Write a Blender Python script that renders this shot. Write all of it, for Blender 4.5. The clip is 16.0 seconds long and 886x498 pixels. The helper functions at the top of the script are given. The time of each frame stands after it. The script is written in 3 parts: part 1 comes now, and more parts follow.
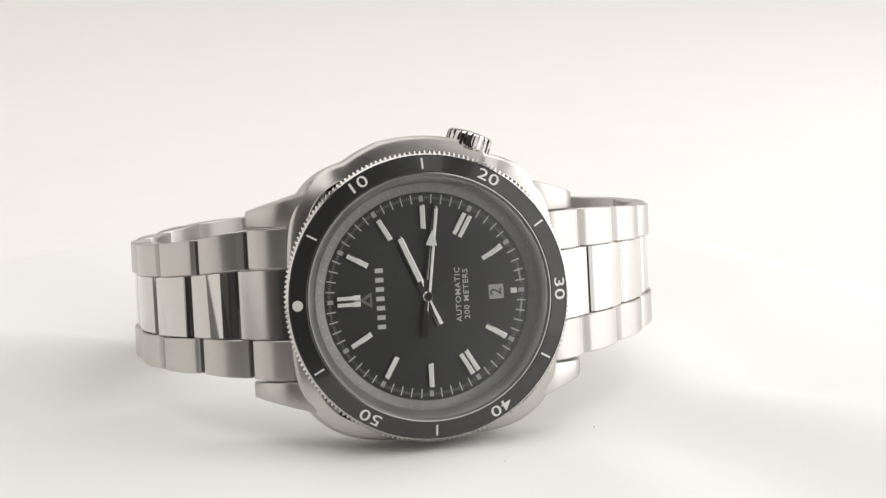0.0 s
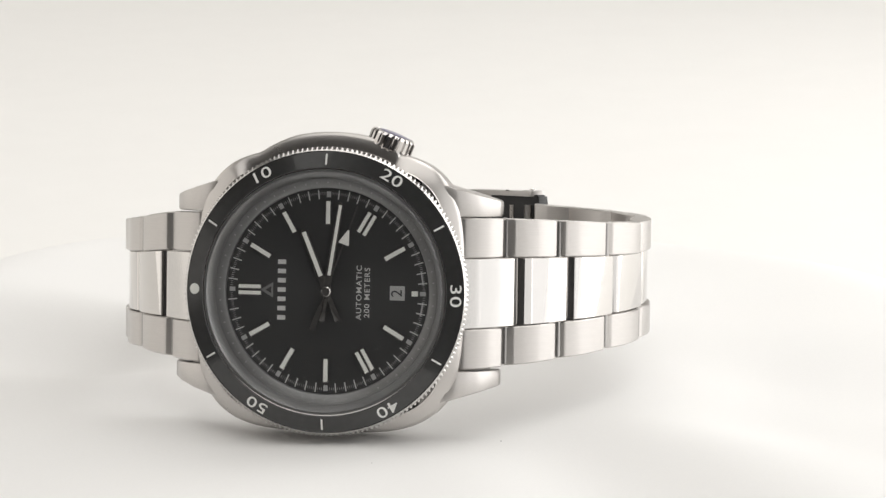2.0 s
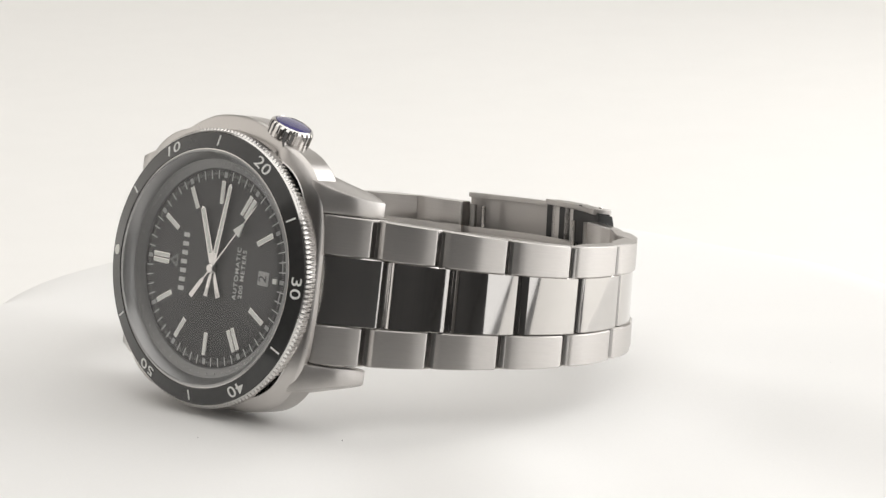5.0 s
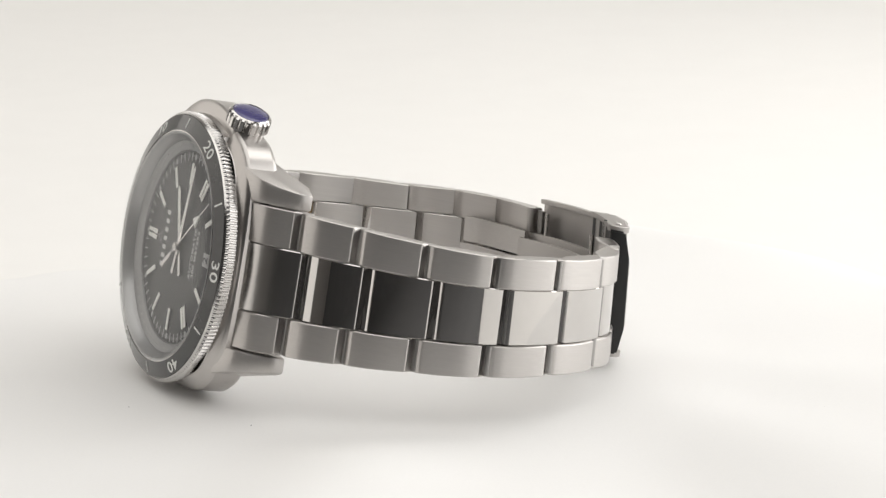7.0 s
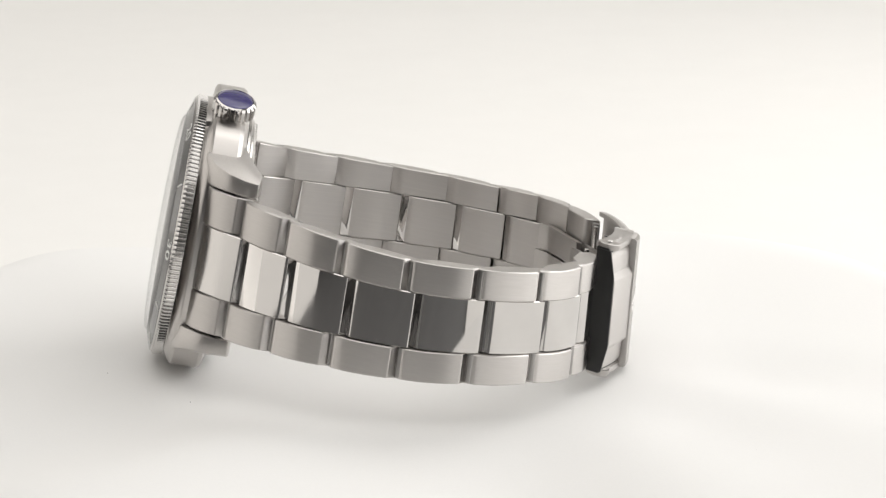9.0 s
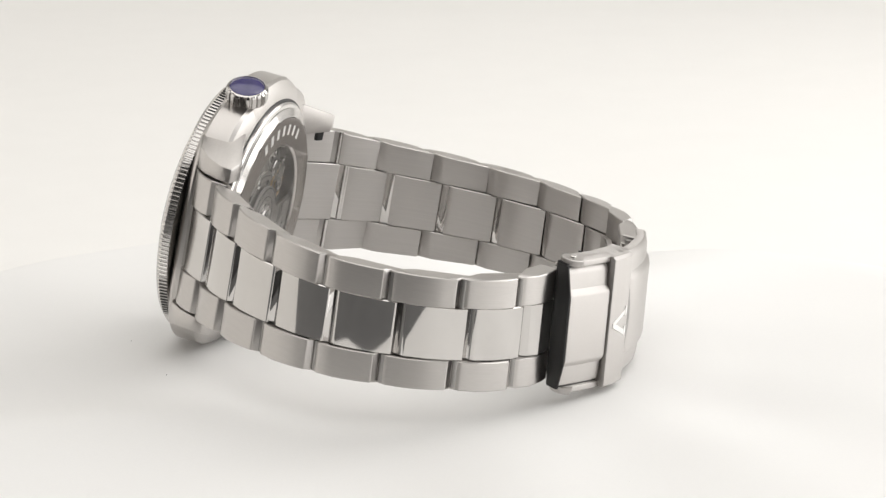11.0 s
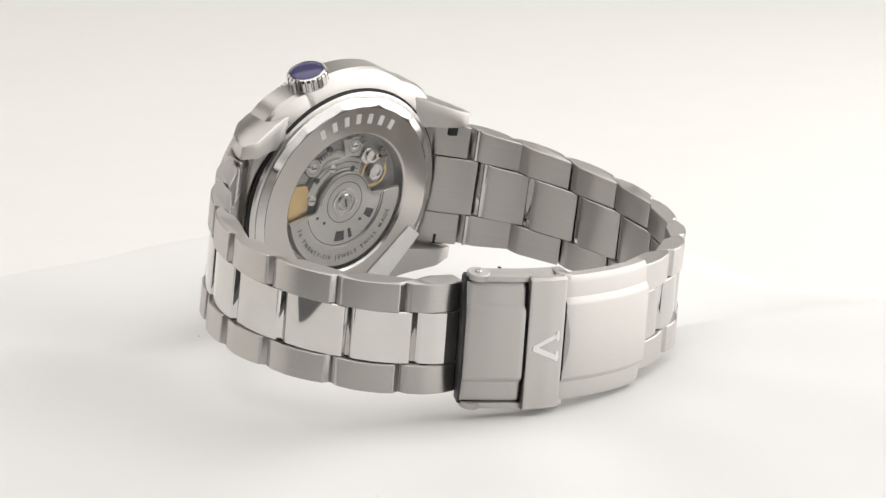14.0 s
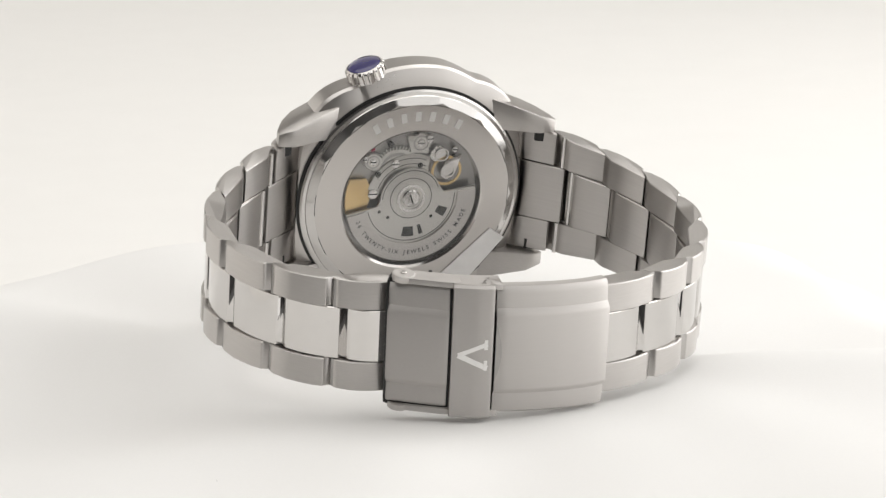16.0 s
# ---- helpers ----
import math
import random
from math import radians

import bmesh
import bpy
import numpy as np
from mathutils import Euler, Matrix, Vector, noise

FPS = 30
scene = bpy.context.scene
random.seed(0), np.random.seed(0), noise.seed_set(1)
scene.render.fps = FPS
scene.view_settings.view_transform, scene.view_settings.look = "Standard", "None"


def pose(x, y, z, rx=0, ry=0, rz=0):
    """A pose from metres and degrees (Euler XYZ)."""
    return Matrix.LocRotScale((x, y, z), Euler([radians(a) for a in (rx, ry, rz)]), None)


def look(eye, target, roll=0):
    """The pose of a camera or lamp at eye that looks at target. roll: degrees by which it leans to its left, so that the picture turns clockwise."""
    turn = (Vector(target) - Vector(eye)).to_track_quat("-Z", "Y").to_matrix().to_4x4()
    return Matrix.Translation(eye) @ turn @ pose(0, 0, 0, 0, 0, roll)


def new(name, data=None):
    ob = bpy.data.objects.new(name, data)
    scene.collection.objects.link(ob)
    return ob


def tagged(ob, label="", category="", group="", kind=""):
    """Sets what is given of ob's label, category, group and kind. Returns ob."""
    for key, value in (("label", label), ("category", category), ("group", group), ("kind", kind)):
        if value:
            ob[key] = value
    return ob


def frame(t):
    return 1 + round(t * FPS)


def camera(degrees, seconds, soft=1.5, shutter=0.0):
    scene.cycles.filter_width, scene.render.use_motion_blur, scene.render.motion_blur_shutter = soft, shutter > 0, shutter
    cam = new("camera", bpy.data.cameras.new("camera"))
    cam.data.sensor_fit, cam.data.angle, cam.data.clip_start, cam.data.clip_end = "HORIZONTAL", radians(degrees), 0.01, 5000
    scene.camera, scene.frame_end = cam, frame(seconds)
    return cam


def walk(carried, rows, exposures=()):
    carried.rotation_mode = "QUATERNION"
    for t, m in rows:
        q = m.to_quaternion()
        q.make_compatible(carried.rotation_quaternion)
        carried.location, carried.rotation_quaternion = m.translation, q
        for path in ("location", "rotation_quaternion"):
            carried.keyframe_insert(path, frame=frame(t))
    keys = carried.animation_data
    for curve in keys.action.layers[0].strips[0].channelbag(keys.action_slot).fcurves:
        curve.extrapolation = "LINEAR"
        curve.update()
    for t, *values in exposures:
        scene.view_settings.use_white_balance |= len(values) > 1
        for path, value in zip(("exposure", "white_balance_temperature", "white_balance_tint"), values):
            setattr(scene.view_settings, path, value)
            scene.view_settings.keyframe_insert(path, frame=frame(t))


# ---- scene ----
MM = 0.001

# ---- camera: stands still before the turntable ----
cam = camera(17.564, 16.0, soft=1.4)
EYE = pose(0, -0.44127, 0.1286, 76.073, -0.0743, -0.3282)
walk(cam, [(0.0, EYE), (16.0, EYE)])

# turn of the table, degrees, second by second
TURN = (85.138, 74.299, 63.422, 52.524, 41.621, 30.721, 19.832, 8.959, -1.895,
        -12.727, -23.533, -34.308, -45.045, -55.734, -66.360, -76.905, -87.344)

# how the watch leans on its side: dial frame (x to six, y to three, z out of the dial)
LEAN = Matrix(((0.293276, 0.189744, -0.937009, -0.04103),
               (-0.955915, 0.073250, -0.284360, -0.00397),
               (0.014680, 0.979097, 0.202861, 0.022265),
               (0, 0, 0, 1)))

# ---- world and lights ----
world = bpy.data.worlds.new("studio")
world.use_nodes = True
scene.world = world
world.node_tree.nodes["Background"].inputs[0].default_value = (1.0, 0.97, 0.93, 1)
world.node_tree.nodes["Background"].inputs[1].default_value = 0.05
scene.view_settings.exposure = 0.08


def softbox(name, at, target, w, h, watts, colour):
    lamp = bpy.data.lights.new(name, "AREA")
    lamp.shape, lamp.size, lamp.size_y = "RECTANGLE", w, h
    lamp.energy, lamp.color = watts, colour
    ob = new(name, lamp)
    ob.matrix_world = look(at, target)
    return ob


softbox("softbox_side", (0.48, 0.20, 0.275), (0, 0.20, 0.275), 0.70, 0.64, 3.05, (1.0, 0.99, 0.975))
softbox("softbox_front_side", (0.50, -0.28, 0.275), (0, -0.28, 0.275), 0.25, 0.64, 0.64, (1.0, 0.99, 0.975))
softbox("softbox_front", (0.43, -0.52, 0.275), (0, 0, 0.275), 0.30, 0.64, 0.60, (1.0, 0.985, 0.96))
softbox("softbox_left", (-0.74, 0.18, 0.36), (0, 0.18, 0.36), 1.26, 0.85, 2.6, (1.0, 0.96, 0.905))
softbox("softbox_top", (-0.05, -0.10, 1.05), (-0.05, -0.099, 0.0), 1.3, 1.6, 8.5, (1.0, 0.982, 0.95))
softbox("softbox_back", (0.55, 0.35, 0.75), (0.1, 1.2, 0.15), 0.9, 0.5, 2.3, (1.0, 0.985, 0.955))


# ---- materials ----
def material(name, colour, rough, metal=0.0, spread=0.06, scale=(900, 900, 900), bump=0.0, depth=0.00002,
             rough_var=0.0, coat=0.0, ior=1.5, big=None, transmission=0.0, across=None, radial=None):
    m = bpy.data.materials.new(name)
    m.use_nodes = True
    nt = m.node_tree
    p = nt.nodes["Principled BSDF"]
    p.inputs["Roughness"].default_value = rough
    p.inputs["Metallic"].default_value = metal
    p.inputs["IOR"].default_value = ior
    p.inputs["Coat Weight"].default_value = coat
    p.inputs["Transmission Weight"].default_value = transmission
    if across:
        # brushing spreads the gloss across its lines
        turn = nt.nodes.new("ShaderNodeVectorTransform")
        turn.vector_type, turn.convert_from, turn.convert_to = "VECTOR", "OBJECT", "WORLD"
        turn.inputs[0].default_value = across
        p.inputs["Anisotropic"].default_value = 0.85
        nt.links.new(turn.outputs[0], p.inputs["Tangent"])
    if radial is not None:
        # turned or sunray finish round the z axis
        around = nt.nodes.new("ShaderNodeTangent")
        around.direction_type, around.axis = "RADIAL", "Z"
        p.inputs["Anisotropic"].default_value = 0.75
        p.inputs["Anisotropic Rotation"].default_value = radial
        nt.links.new(around.outputs[0], p.inputs["Tangent"])
    tc = nt.nodes.new("ShaderNodeTexCoord")
    mp = nt.nodes.new("ShaderNodeMapping")
    mp.inputs["Scale"].default_value = scale
    nt.links.new(tc.outputs["Object"], mp.inputs["Vector"])
    fine = nt.nodes.new("ShaderNodeTexNoise")
    fine.inputs["Scale"].default_value = 1.0
    fine.inputs["Detail"].default_value = 3.0
    nt.links.new(mp.outputs[0], fine.inputs["Vector"])
    coarse = nt.nodes.new("ShaderNodeTexNoise")
    coarse.inputs["Scale"].default_value = big or 140.0
    nt.links.new(tc.outputs["Object"], coarse.inputs["Vector"])
    both = nt.nodes.new("ShaderNodeMix")
    both.inputs[0].default_value = 0.4
    nt.links.new(fine.outputs[0], both.inputs[2])
    nt.links.new(coarse.outputs[0], both.inputs[3])
    ramp = nt.nodes.new("ShaderNodeMapRange")
    ramp.inputs["From Min"].default_value, ramp.inputs["From Max"].default_value = 0.25, 0.75
    ramp.inputs["To Min"].default_value, ramp.inputs["To Max"].default_value = 1 - spread, 1 + spread
    nt.links.new(both.outputs[0], ramp.inputs["Value"])
    tint = nt.nodes.new("ShaderNodeVectorMath")
    tint.operation = "SCALE"
    tint.inputs[0].default_value = colour
    nt.links.new(ramp.outputs[0], tint.inputs["Scale"])
    nt.links.new(tint.outputs[0], p.inputs["Base Color"])
    if rough_var:
        rr = nt.nodes.new("ShaderNodeMapRange")
        rr.inputs["From Min"].default_value, rr.inputs["From Max"].default_value = 0.3, 0.7
        rr.inputs["To Min"].default_value, rr.inputs["To Max"].default_value = rough - rough_var, rough + rough_var
        nt.links.new(both.outputs[0], rr.inputs["Value"])
        nt.links.new(rr.outputs[0], p.inputs["Roughness"])
    if bump:
        b = nt.nodes.new("ShaderNodeBump")
        b.inputs["Strength"].default_value = bump
        b.inputs["Distance"].default_value = depth
        nt.links.new(fine.outputs[0], b.inputs["Height"])
        nt.links.new(b.outputs[0], p.inputs["Normal"])
    return m


STEEL = (0.55, 0.528, 0.51)
BRUSHED = material("brushed_steel", STEEL, 0.34, 1.0, 0.055, (70, 4500, 4500), 0.0, rough_var=0.02, across=(0, 1, 0), big=60.0)
CLASP_STEEL = material("clasp_steel", STEEL, 0.47, 1.0, 0.03, (70, 4500, 4500), 0.0, rough_var=0.02, across=(0, 1, 0), big=60.0)
SATIN = material("satin_steel", STEEL, 0.29, 1.0, 0.02, (3000, 3000, 3000), 0.0, rough_var=0.02)
FINE_STEEL = material("fine_steel", (0.63, 0.615, 0.60), 0.17, 1.0, 0.03, (3000, 3000, 3000), 0.0, rough_var=0.02)
RING_STEEL = material("ring_steel", (0.58, 0.555, 0.535), 0.16, 1.0, 0.015, (400, 400, 400), 0.0, rough_var=0.02)
POLISHED = material("polished_steel", (0.66, 0.642, 0.626), 0.045, 1.0, 0.02, (500, 500, 500), 0.02, 0.00001, 0.015)
MOVEMENT = material("movement_steel", (0.60, 0.585, 0.56), 0.28, 1.0, 0.025, (6000, 6000, 6000), 0.0, rough_var=0.01)
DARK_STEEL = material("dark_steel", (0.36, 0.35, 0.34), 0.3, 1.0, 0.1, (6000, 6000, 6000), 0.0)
GOLD = material("gilt_brass", (0.80, 0.58, 0.28), 0.35, 1.0, 0.08, (1500, 1500, 1500), 0.2, 0.000006, 0.05)
RUBY = material("ruby_jewel", (0.35, 0.02, 0.06), 0.08, 0.0, 0.1)
CERAMIC = material("black_ceramic", (0.032, 0.032, 0.032), 0.17, 0.0, 0.15, (900, 900, 900), 0.0, coat=0.4)
DIAL = material("black_dial", (0.066, 0.066, 0.067), 0.42, 0.6, 0.01, (250, 250, 250), 0.0, radial=0.0)
WHITE_INK = material("white_ink", (0.80, 0.80, 0.78), 0.5, 0.0, 0.05)
GREY_INK = material("grey_ink", (0.42, 0.42, 0.42), 0.5, 0.0, 0.05)
DIM_INK = material("dim_grey_ink", (0.20, 0.20, 0.20), 0.45, 0.2, 0.05)
NAME_INK = material("pale_grey_ink", (0.58, 0.58, 0.57), 0.5, 0.0, 0.05)
DATE_GREY = material("grey_date_disc", (0.40, 0.40, 0.395), 0.5, 0.0, 0.05)
DARK_INK = material("dark_ink", (0.03, 0.03, 0.035), 0.5, 0.0, 0.05)
LUME = material("pale_lume", (0.78, 0.79, 0.75), 0.55, 0.0, 0.05, (3000, 3000, 3000))
REHAUT = material("grey_flange", (0.24, 0.24, 0.24), 0.36, 0.7, 0.10)
ETCH = material("white_etching", (0.86, 0.85, 0.83), 0.6, 0.0, 0.05)
RIM = material("pale_rim", (0.34, 0.34, 0.34), 0.30, 0.85, 0.05)
FAINT_STEEL = material("frosted_etching", (0.62, 0.61, 0.59), 0.6, 0.3, 0.05)
FAINT_INK = material("faint_grey_ink", (0.10, 0.10, 0.10), 0.4, 0.3, 0.05)
FILM = material("pale_film", (0.80, 0.79, 0.78), 0.45, 0.0, 0.06, (400, 400, 400))
CABOCHON = material("blue_inlay", (0.042, 0.036, 0.145), 0.22, 0.0, 0.18, (700, 700, 700), coat=0.6)
# near-black that holds the shade of gaps, slots and holes in its colour
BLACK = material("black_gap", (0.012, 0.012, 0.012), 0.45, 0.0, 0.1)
CLOTH = material("white_cloth", (0.83, 0.825, 0.815), 0.85, 0.0, 0.015, (2600, 2600, 2600), 0.10, 0.00008, big=30.0)
PAPER = material("white_paper", (0.84, 0.83, 0.81), 0.9, 0.0, 0.012, (60, 60, 60), 0.0, big=3.0)
DARK_WALL = material("dark_wall", (0.14, 0.14, 0.142), 0.8, 0.0, 0.1, (20, 20, 20), big=2.0)
PALE_WALL = material("pale_wall", (0.42, 0.40, 0.38), 0.85, 0.0, 0.05, (20, 20, 20), big=2.0)


def clear_glass(name):
    m = bpy.data.materials.new(name)
    m.use_nodes = True
    nt = m.node_tree
    nt.nodes.remove(nt.nodes["Principled BSDF"])
    clear = nt.nodes.new("ShaderNodeBsdfTransparent")
    clear.inputs[0].default_value = (0.97, 0.97, 0.97, 1)
    shine = nt.nodes.new("ShaderNodeBsdfGlossy")
    shine.inputs["Roughness"].default_value = 0.22
    face = nt.nodes.new("ShaderNodeLayerWeight")
    face.inputs["Blend"].default_value = 0.5
    power = nt.nodes.new("ShaderNodeMath")
    power.operation = "POWER"
    power.inputs[1].default_value = 5.0
    nt.links.new(face.outputs["Facing"], power.inputs[0])
    fres = nt.nodes.new("ShaderNodeMapRange")
    fres.inputs["To Min"].default_value, fres.inputs["To Max"].default_value = 0.055, 1.0
    nt.links.new(power.outputs[0], fres.inputs["Value"])
    mix = nt.nodes.new("ShaderNodeMixShader")
    nt.links.new(fres.outputs[0], mix.inputs[0])
    nt.links.new(clear.outputs[0], mix.inputs[1])
    nt.links.new(shine.outputs[0], mix.inputs[2])
    nt.links.new(mix.outputs[0], nt.nodes["Material Output"].inputs[0])
    return m


GLASS = clear_glass("sapphire_crystal")


# ---- mesh helpers, in millimetres ----
def part(name, bm, material, parent, label="", m=None, angle=32, smooth=True):
    bmesh.ops.recalc_face_normals(bm, faces=bm.faces[:])
    for v in bm.verts:
        v.co *= MM
    me = bpy.data.meshes.new(name)
    bm.to_mesh(me)
    bm.free()
    if smooth:
        for f in me.polygons:
            f.use_smooth = True
        me.set_sharp_from_angle(angle=radians(angle))
    me.materials.append(material)
    ob = new(name, me)
    if parent is not None:
        ob.parent = parent
    ob.matrix_basis = m if m is not None else Matrix.Identity(4)
    return tagged(ob, label)


def grow(bm, rows, closed_u=False, closed_v=False, caps=False):
    """Skin a grid of points: rows of equal length."""
    vs = [[bm.verts.new(p) for p in row] for row in rows]
    nu, nv = len(vs), len(vs[0])
    for i in range(nu if closed_u else nu - 1):
        for j in range(nv if closed_v else nv - 1):
            a, b = vs[i], vs[(i + 1) % nu]
            bm.faces.new((a[j], b[j], b[(j + 1) % nv], a[(j + 1) % nv]))
    if caps:
        bm.faces.new(vs[0])
        bm.faces.new(vs[-1])
    return vs


def lathe(profile, seg=96, closed=True, wave=None):
    """Turn a profile of (r, z) round the z axis."""
    bm = bmesh.new()
    rows = []
    for k in range(seg):
        a = 2 * math.pi * k / seg
        rows.append([((r + (wave(k, i) if wave else 0)) * math.cos(a), (r + (wave(k, i) if wave else 0)) * math.sin(a), z)
                     for i, (r, z) in enumerate(profile)])
    grow(bm, rows, closed_u=True, closed_v=closed)
    return bm


def disc(r, z0, z1, seg=48, cx=0.0, cy=0.0, bevel=0.0):
    bm = bmesh.new()
    prof = [(r, z0), (r, z1)] if not bevel else [(r, z0), (r, z1 - math.copysign(bevel, z1 - z0)), (r - bevel, z1)]
    rows = [[(cx + q * math.cos(2 * math.pi * k / seg), cy + q * math.sin(2 * math.pi * k / seg), z) for k in range(seg)]
            for q, z in prof]
    grow(bm, rows, closed_v=True, caps=True)
    return bm


def prism(outline, a0, a1, axis="z", bevel=0.0):
    """Extrude an outline along one axis. Axis y: the outline is (x, z)."""
    bm = bmesh.new()
    put = {"z": lambda p, a: (p[0], p[1], a), "y": lambda p, a: (p[0], a, p[1])}[axis]
    grow(bm, [[put(p, a0) for p in outline], [put(p, a1) for p in outline]], closed_v=True, caps=True)
    if bevel:
        bmesh.ops.recalc_face_normals(bm, faces=bm.faces[:])
        es = [e for e in bm.edges if len(e.link_faces) == 2 and e.calc_face_angle(0) > 0.6]
        bmesh.ops.bevel(bm, geom=es, offset=bevel, segments=2, profile=0.6, affect="EDGES", clamp_overlap=True)
    return bm


def bar(r0, r1, width, z0, z1, bevel=0.05):
    """A baton along x from r0 to r1."""
    h = width / 2
    return prism([(r0, -h), (r1, -h), (r1, h), (r0, h)], z0, z1, "z", bevel)


def spin(deg):
    return pose(0, 0, 0, 0, 0, deg)


def clock(deg):
    """Turn a thing on the x axis to a clock angle: 0 at twelve, growing towards three."""
    return spin(180 - deg)


def lettering(name, words, size, material, parent, m, z_mm=0.03, label="", spacing=1.0, bold=0.0, stretch=1.0):
    cu = bpy.data.curves.new(name, "FONT")
    cu.body, cu.size, cu.align_x, cu.align_y = words, size * MM, "CENTER", "CENTER"
    cu.extrude, cu.space_character, cu.offset = z_mm * MM, spacing, bold * MM
    tmp = bpy.data.objects.new(name, cu)
    scene.collection.objects.link(tmp)
    bpy.context.view_layer.update()
    me = bpy.data.meshes.new_from_object(tmp)
    bpy.data.objects.remove(tmp)
    me.name = name
    me.transform(Matrix.Diagonal((stretch, 1, 1, 1)))
    me.materials.clear()
    me.materials.append(material)
    ob = new(name, me)
    ob.parent = parent
    ob.matrix_basis = m
    return tagged(ob, label)


def at(x, y, z, rz=0, rx=0, ry=0):
    return pose(x * MM, y * MM, z * MM, rx, ry, rz)


# ---- the set: paper sweep and walls of the studio ----
def sheet(name, pts, x0, x1, material, label):
    bm = bmesh.new()
    # the front edge is cut on the slant and reaches further forward towards the right
    xs = [x0, x0 / 2, -0.2, 0.0, 0.06, 0.10, 0.15, 0.20, 0.4, 0.8, x1]
    cut = [pts[0][0] - min(0.33, max(0.0, (x - 0.06) * 2.4)) for x in xs]
    grow(bm, [[(x * 1000, (f if k == 0 else y) * 1000, z * 1000) for k, (y, z) in enumerate(pts)] for x, f in zip(xs, cut)])
    return tagged(part(name, bm, material, None, angle=60), label, "backdrop", kind="structure")


TABLE = -0.045
sweep = [(-0.12, TABLE), (0.0, TABLE), (0.3, TABLE), (0.75, TABLE)]
sweep += [(0.75 + 0.45 * math.sin(a), TABLE + 0.45 - 0.45 * math.cos(a)) for a in [i * math.pi / 20 for i in range(1, 11)]]
sweep += [(1.2, 1.0), (1.2, 1.7)]
sheet("backdrop", sweep, -1.5, 1.5, PAPER, "warm white seamless paper sweep behind the turntable")


def wall(name, lo, hi, material, label):
    bm = bmesh.new()
    (x0, y0, z0), (x1, y1, z1) = [[c * 1000 for c in v] for v in (lo, hi)]
    grow(bm, [[(x0, y0, z0), (x1, y0, z0), (x1, y1, z0), (x0, y1, z0)], [(x0, y0, z1), (x1, y0, z1), (x1, y1, z1), (x0, y1, z1)]],
         closed_v=True, caps=True)
    return tagged(part(name, bm, material, None, smooth=False), label, name.split("_")[0], kind="structure")


wall("floor", (-1.6, -1.62, -0.1), (1.6, 1.3, TABLE - 0.004), DARK_WALL, "dark studio table top in front of the paper")
wall("wall_front", (-1.6, -1.7, -0.1), (1.6, -1.62, 1.7), DARK_WALL, "dark grey studio wall behind the camera")
wall("wall_left", (-1.58, -1.62, -0.1), (-1.5, 1.2, 1.7), PALE_WALL, "plain pale studio wall")
wall("wall_right", (1.5, -1.62, -0.1), (1.58, 1.2, 1.7), PALE_WALL, "plain pale studio wall")
wall("ceiling", (-1.6, -1.7, 1.7), (1.6, 1.3, 1.76), PALE_WALL, "plain pale studio ceiling")


# ---- the turntable, draped in white cloth ----
SPECK_FAR = (-48.3, -15.5)
SPECK = (-30.8, -27.7)


RIM_AT = ((-180, 101), (-150, 99), (-120, 98), (-60, 99), (0, 103), (40, 105), (70, 108), (95, 98), (116, 90), (128, 98), (145, 106), (180, 101))


def near_angle(d, centre, width):
    d = (d - centre + 180) % 360 - 180
    return math.exp(-(d / width) ** 2)


def cloth_height(r, a):
    d = (math.degrees(a) + 180) % 360 - 180
    for (a0, e0), (a1, e1) in zip(RIM_AT, RIM_AT[1:]):
        if a0 <= d <= a1:
            break
    q = (d - a0) / (a1 - a0)
    q = q * q * (3 - 2 * q)
    edge = e0 + (e1 - e0) * q + 1.5 * math.sin(7 * a)
    fold = 1 + 0.22 * math.sin(9 * a + 1.0) + 0.1 * math.sin(17 * a)
    drop = max(0.0, r - edge + 11)
    # soft folds where the cloth runs out to its rim
    reach = min(1.0, max(0.0, (r - 30) / 27))
    reach *= reach * (3 - 2 * reach)
    folds = 1.7 * near_angle(d, -112, 12) - 4.2 * near_angle(d, -70, 20) - 2.0 * near_angle(d, -134, 12)
    folds += 1.8 * near_angle(d, 88, 9) - 3.2 * near_angle(d, 108, 13) + 0.9 * near_angle(d, 40, 16) - 1.0 * near_angle(d, 12, 16)
    ripple = 0.35 * math.sin(11 * a + r / 17.0) + 0.25 * math.sin(5 * a - r / 11.0)
    return reach * (folds + ripple) - min(44.0, 0.014 * drop * drop * fold)


def turntable():
    base = new("turntable")
    bm = bmesh.new()
    n, rs = 216, [0.01] + [4 * k for k in range(1, 18)] + [70 + 2.4 * k for k in range(0, 36)]
    rows = []
    for k in range(n):
        a = 2 * math.pi * k / n
        rows.append([(r * math.cos(a), r * math.sin(a), cloth_height(r, a)) for r in rs])
    grow(bm, rows, closed_u=True)
    part("cloth", bm, CLOTH, base, "soft white cloth draped over a round plate", angle=80)
    part("plate", disc(58, -7.0, -38, 64, bevel=2), PALE_WALL, base, "round plate under the cloth")
    part("foot", disc(40, -37, -45, 48), PALE_WALL, base)
    rnd = random.Random(4)
    spots = [(SPECK[0], SPECK[1], 0.09), (SPECK_FAR[0], SPECK_FAR[1], 0.07)]
    for _ in range(3):
        a, r = rnd.uniform(0, 6.283), rnd.uniform(45, 70)
        spots.append((r * math.cos(a), r * math.sin(a), rnd.uniform(0.02, 0.04)))
    for x, y, q in spots:
        sp = bmesh.new()
        bmesh.ops.create_icosphere(sp, subdivisions=1, radius=q)
        bmesh.ops.translate(sp, verts=sp.verts[:], vec=(x, y, q * 0.6))
        part("dust_speck", sp, FAINT_INK, base)
    return tagged(base, "turning display plate covered with soft white cloth", "turntable")


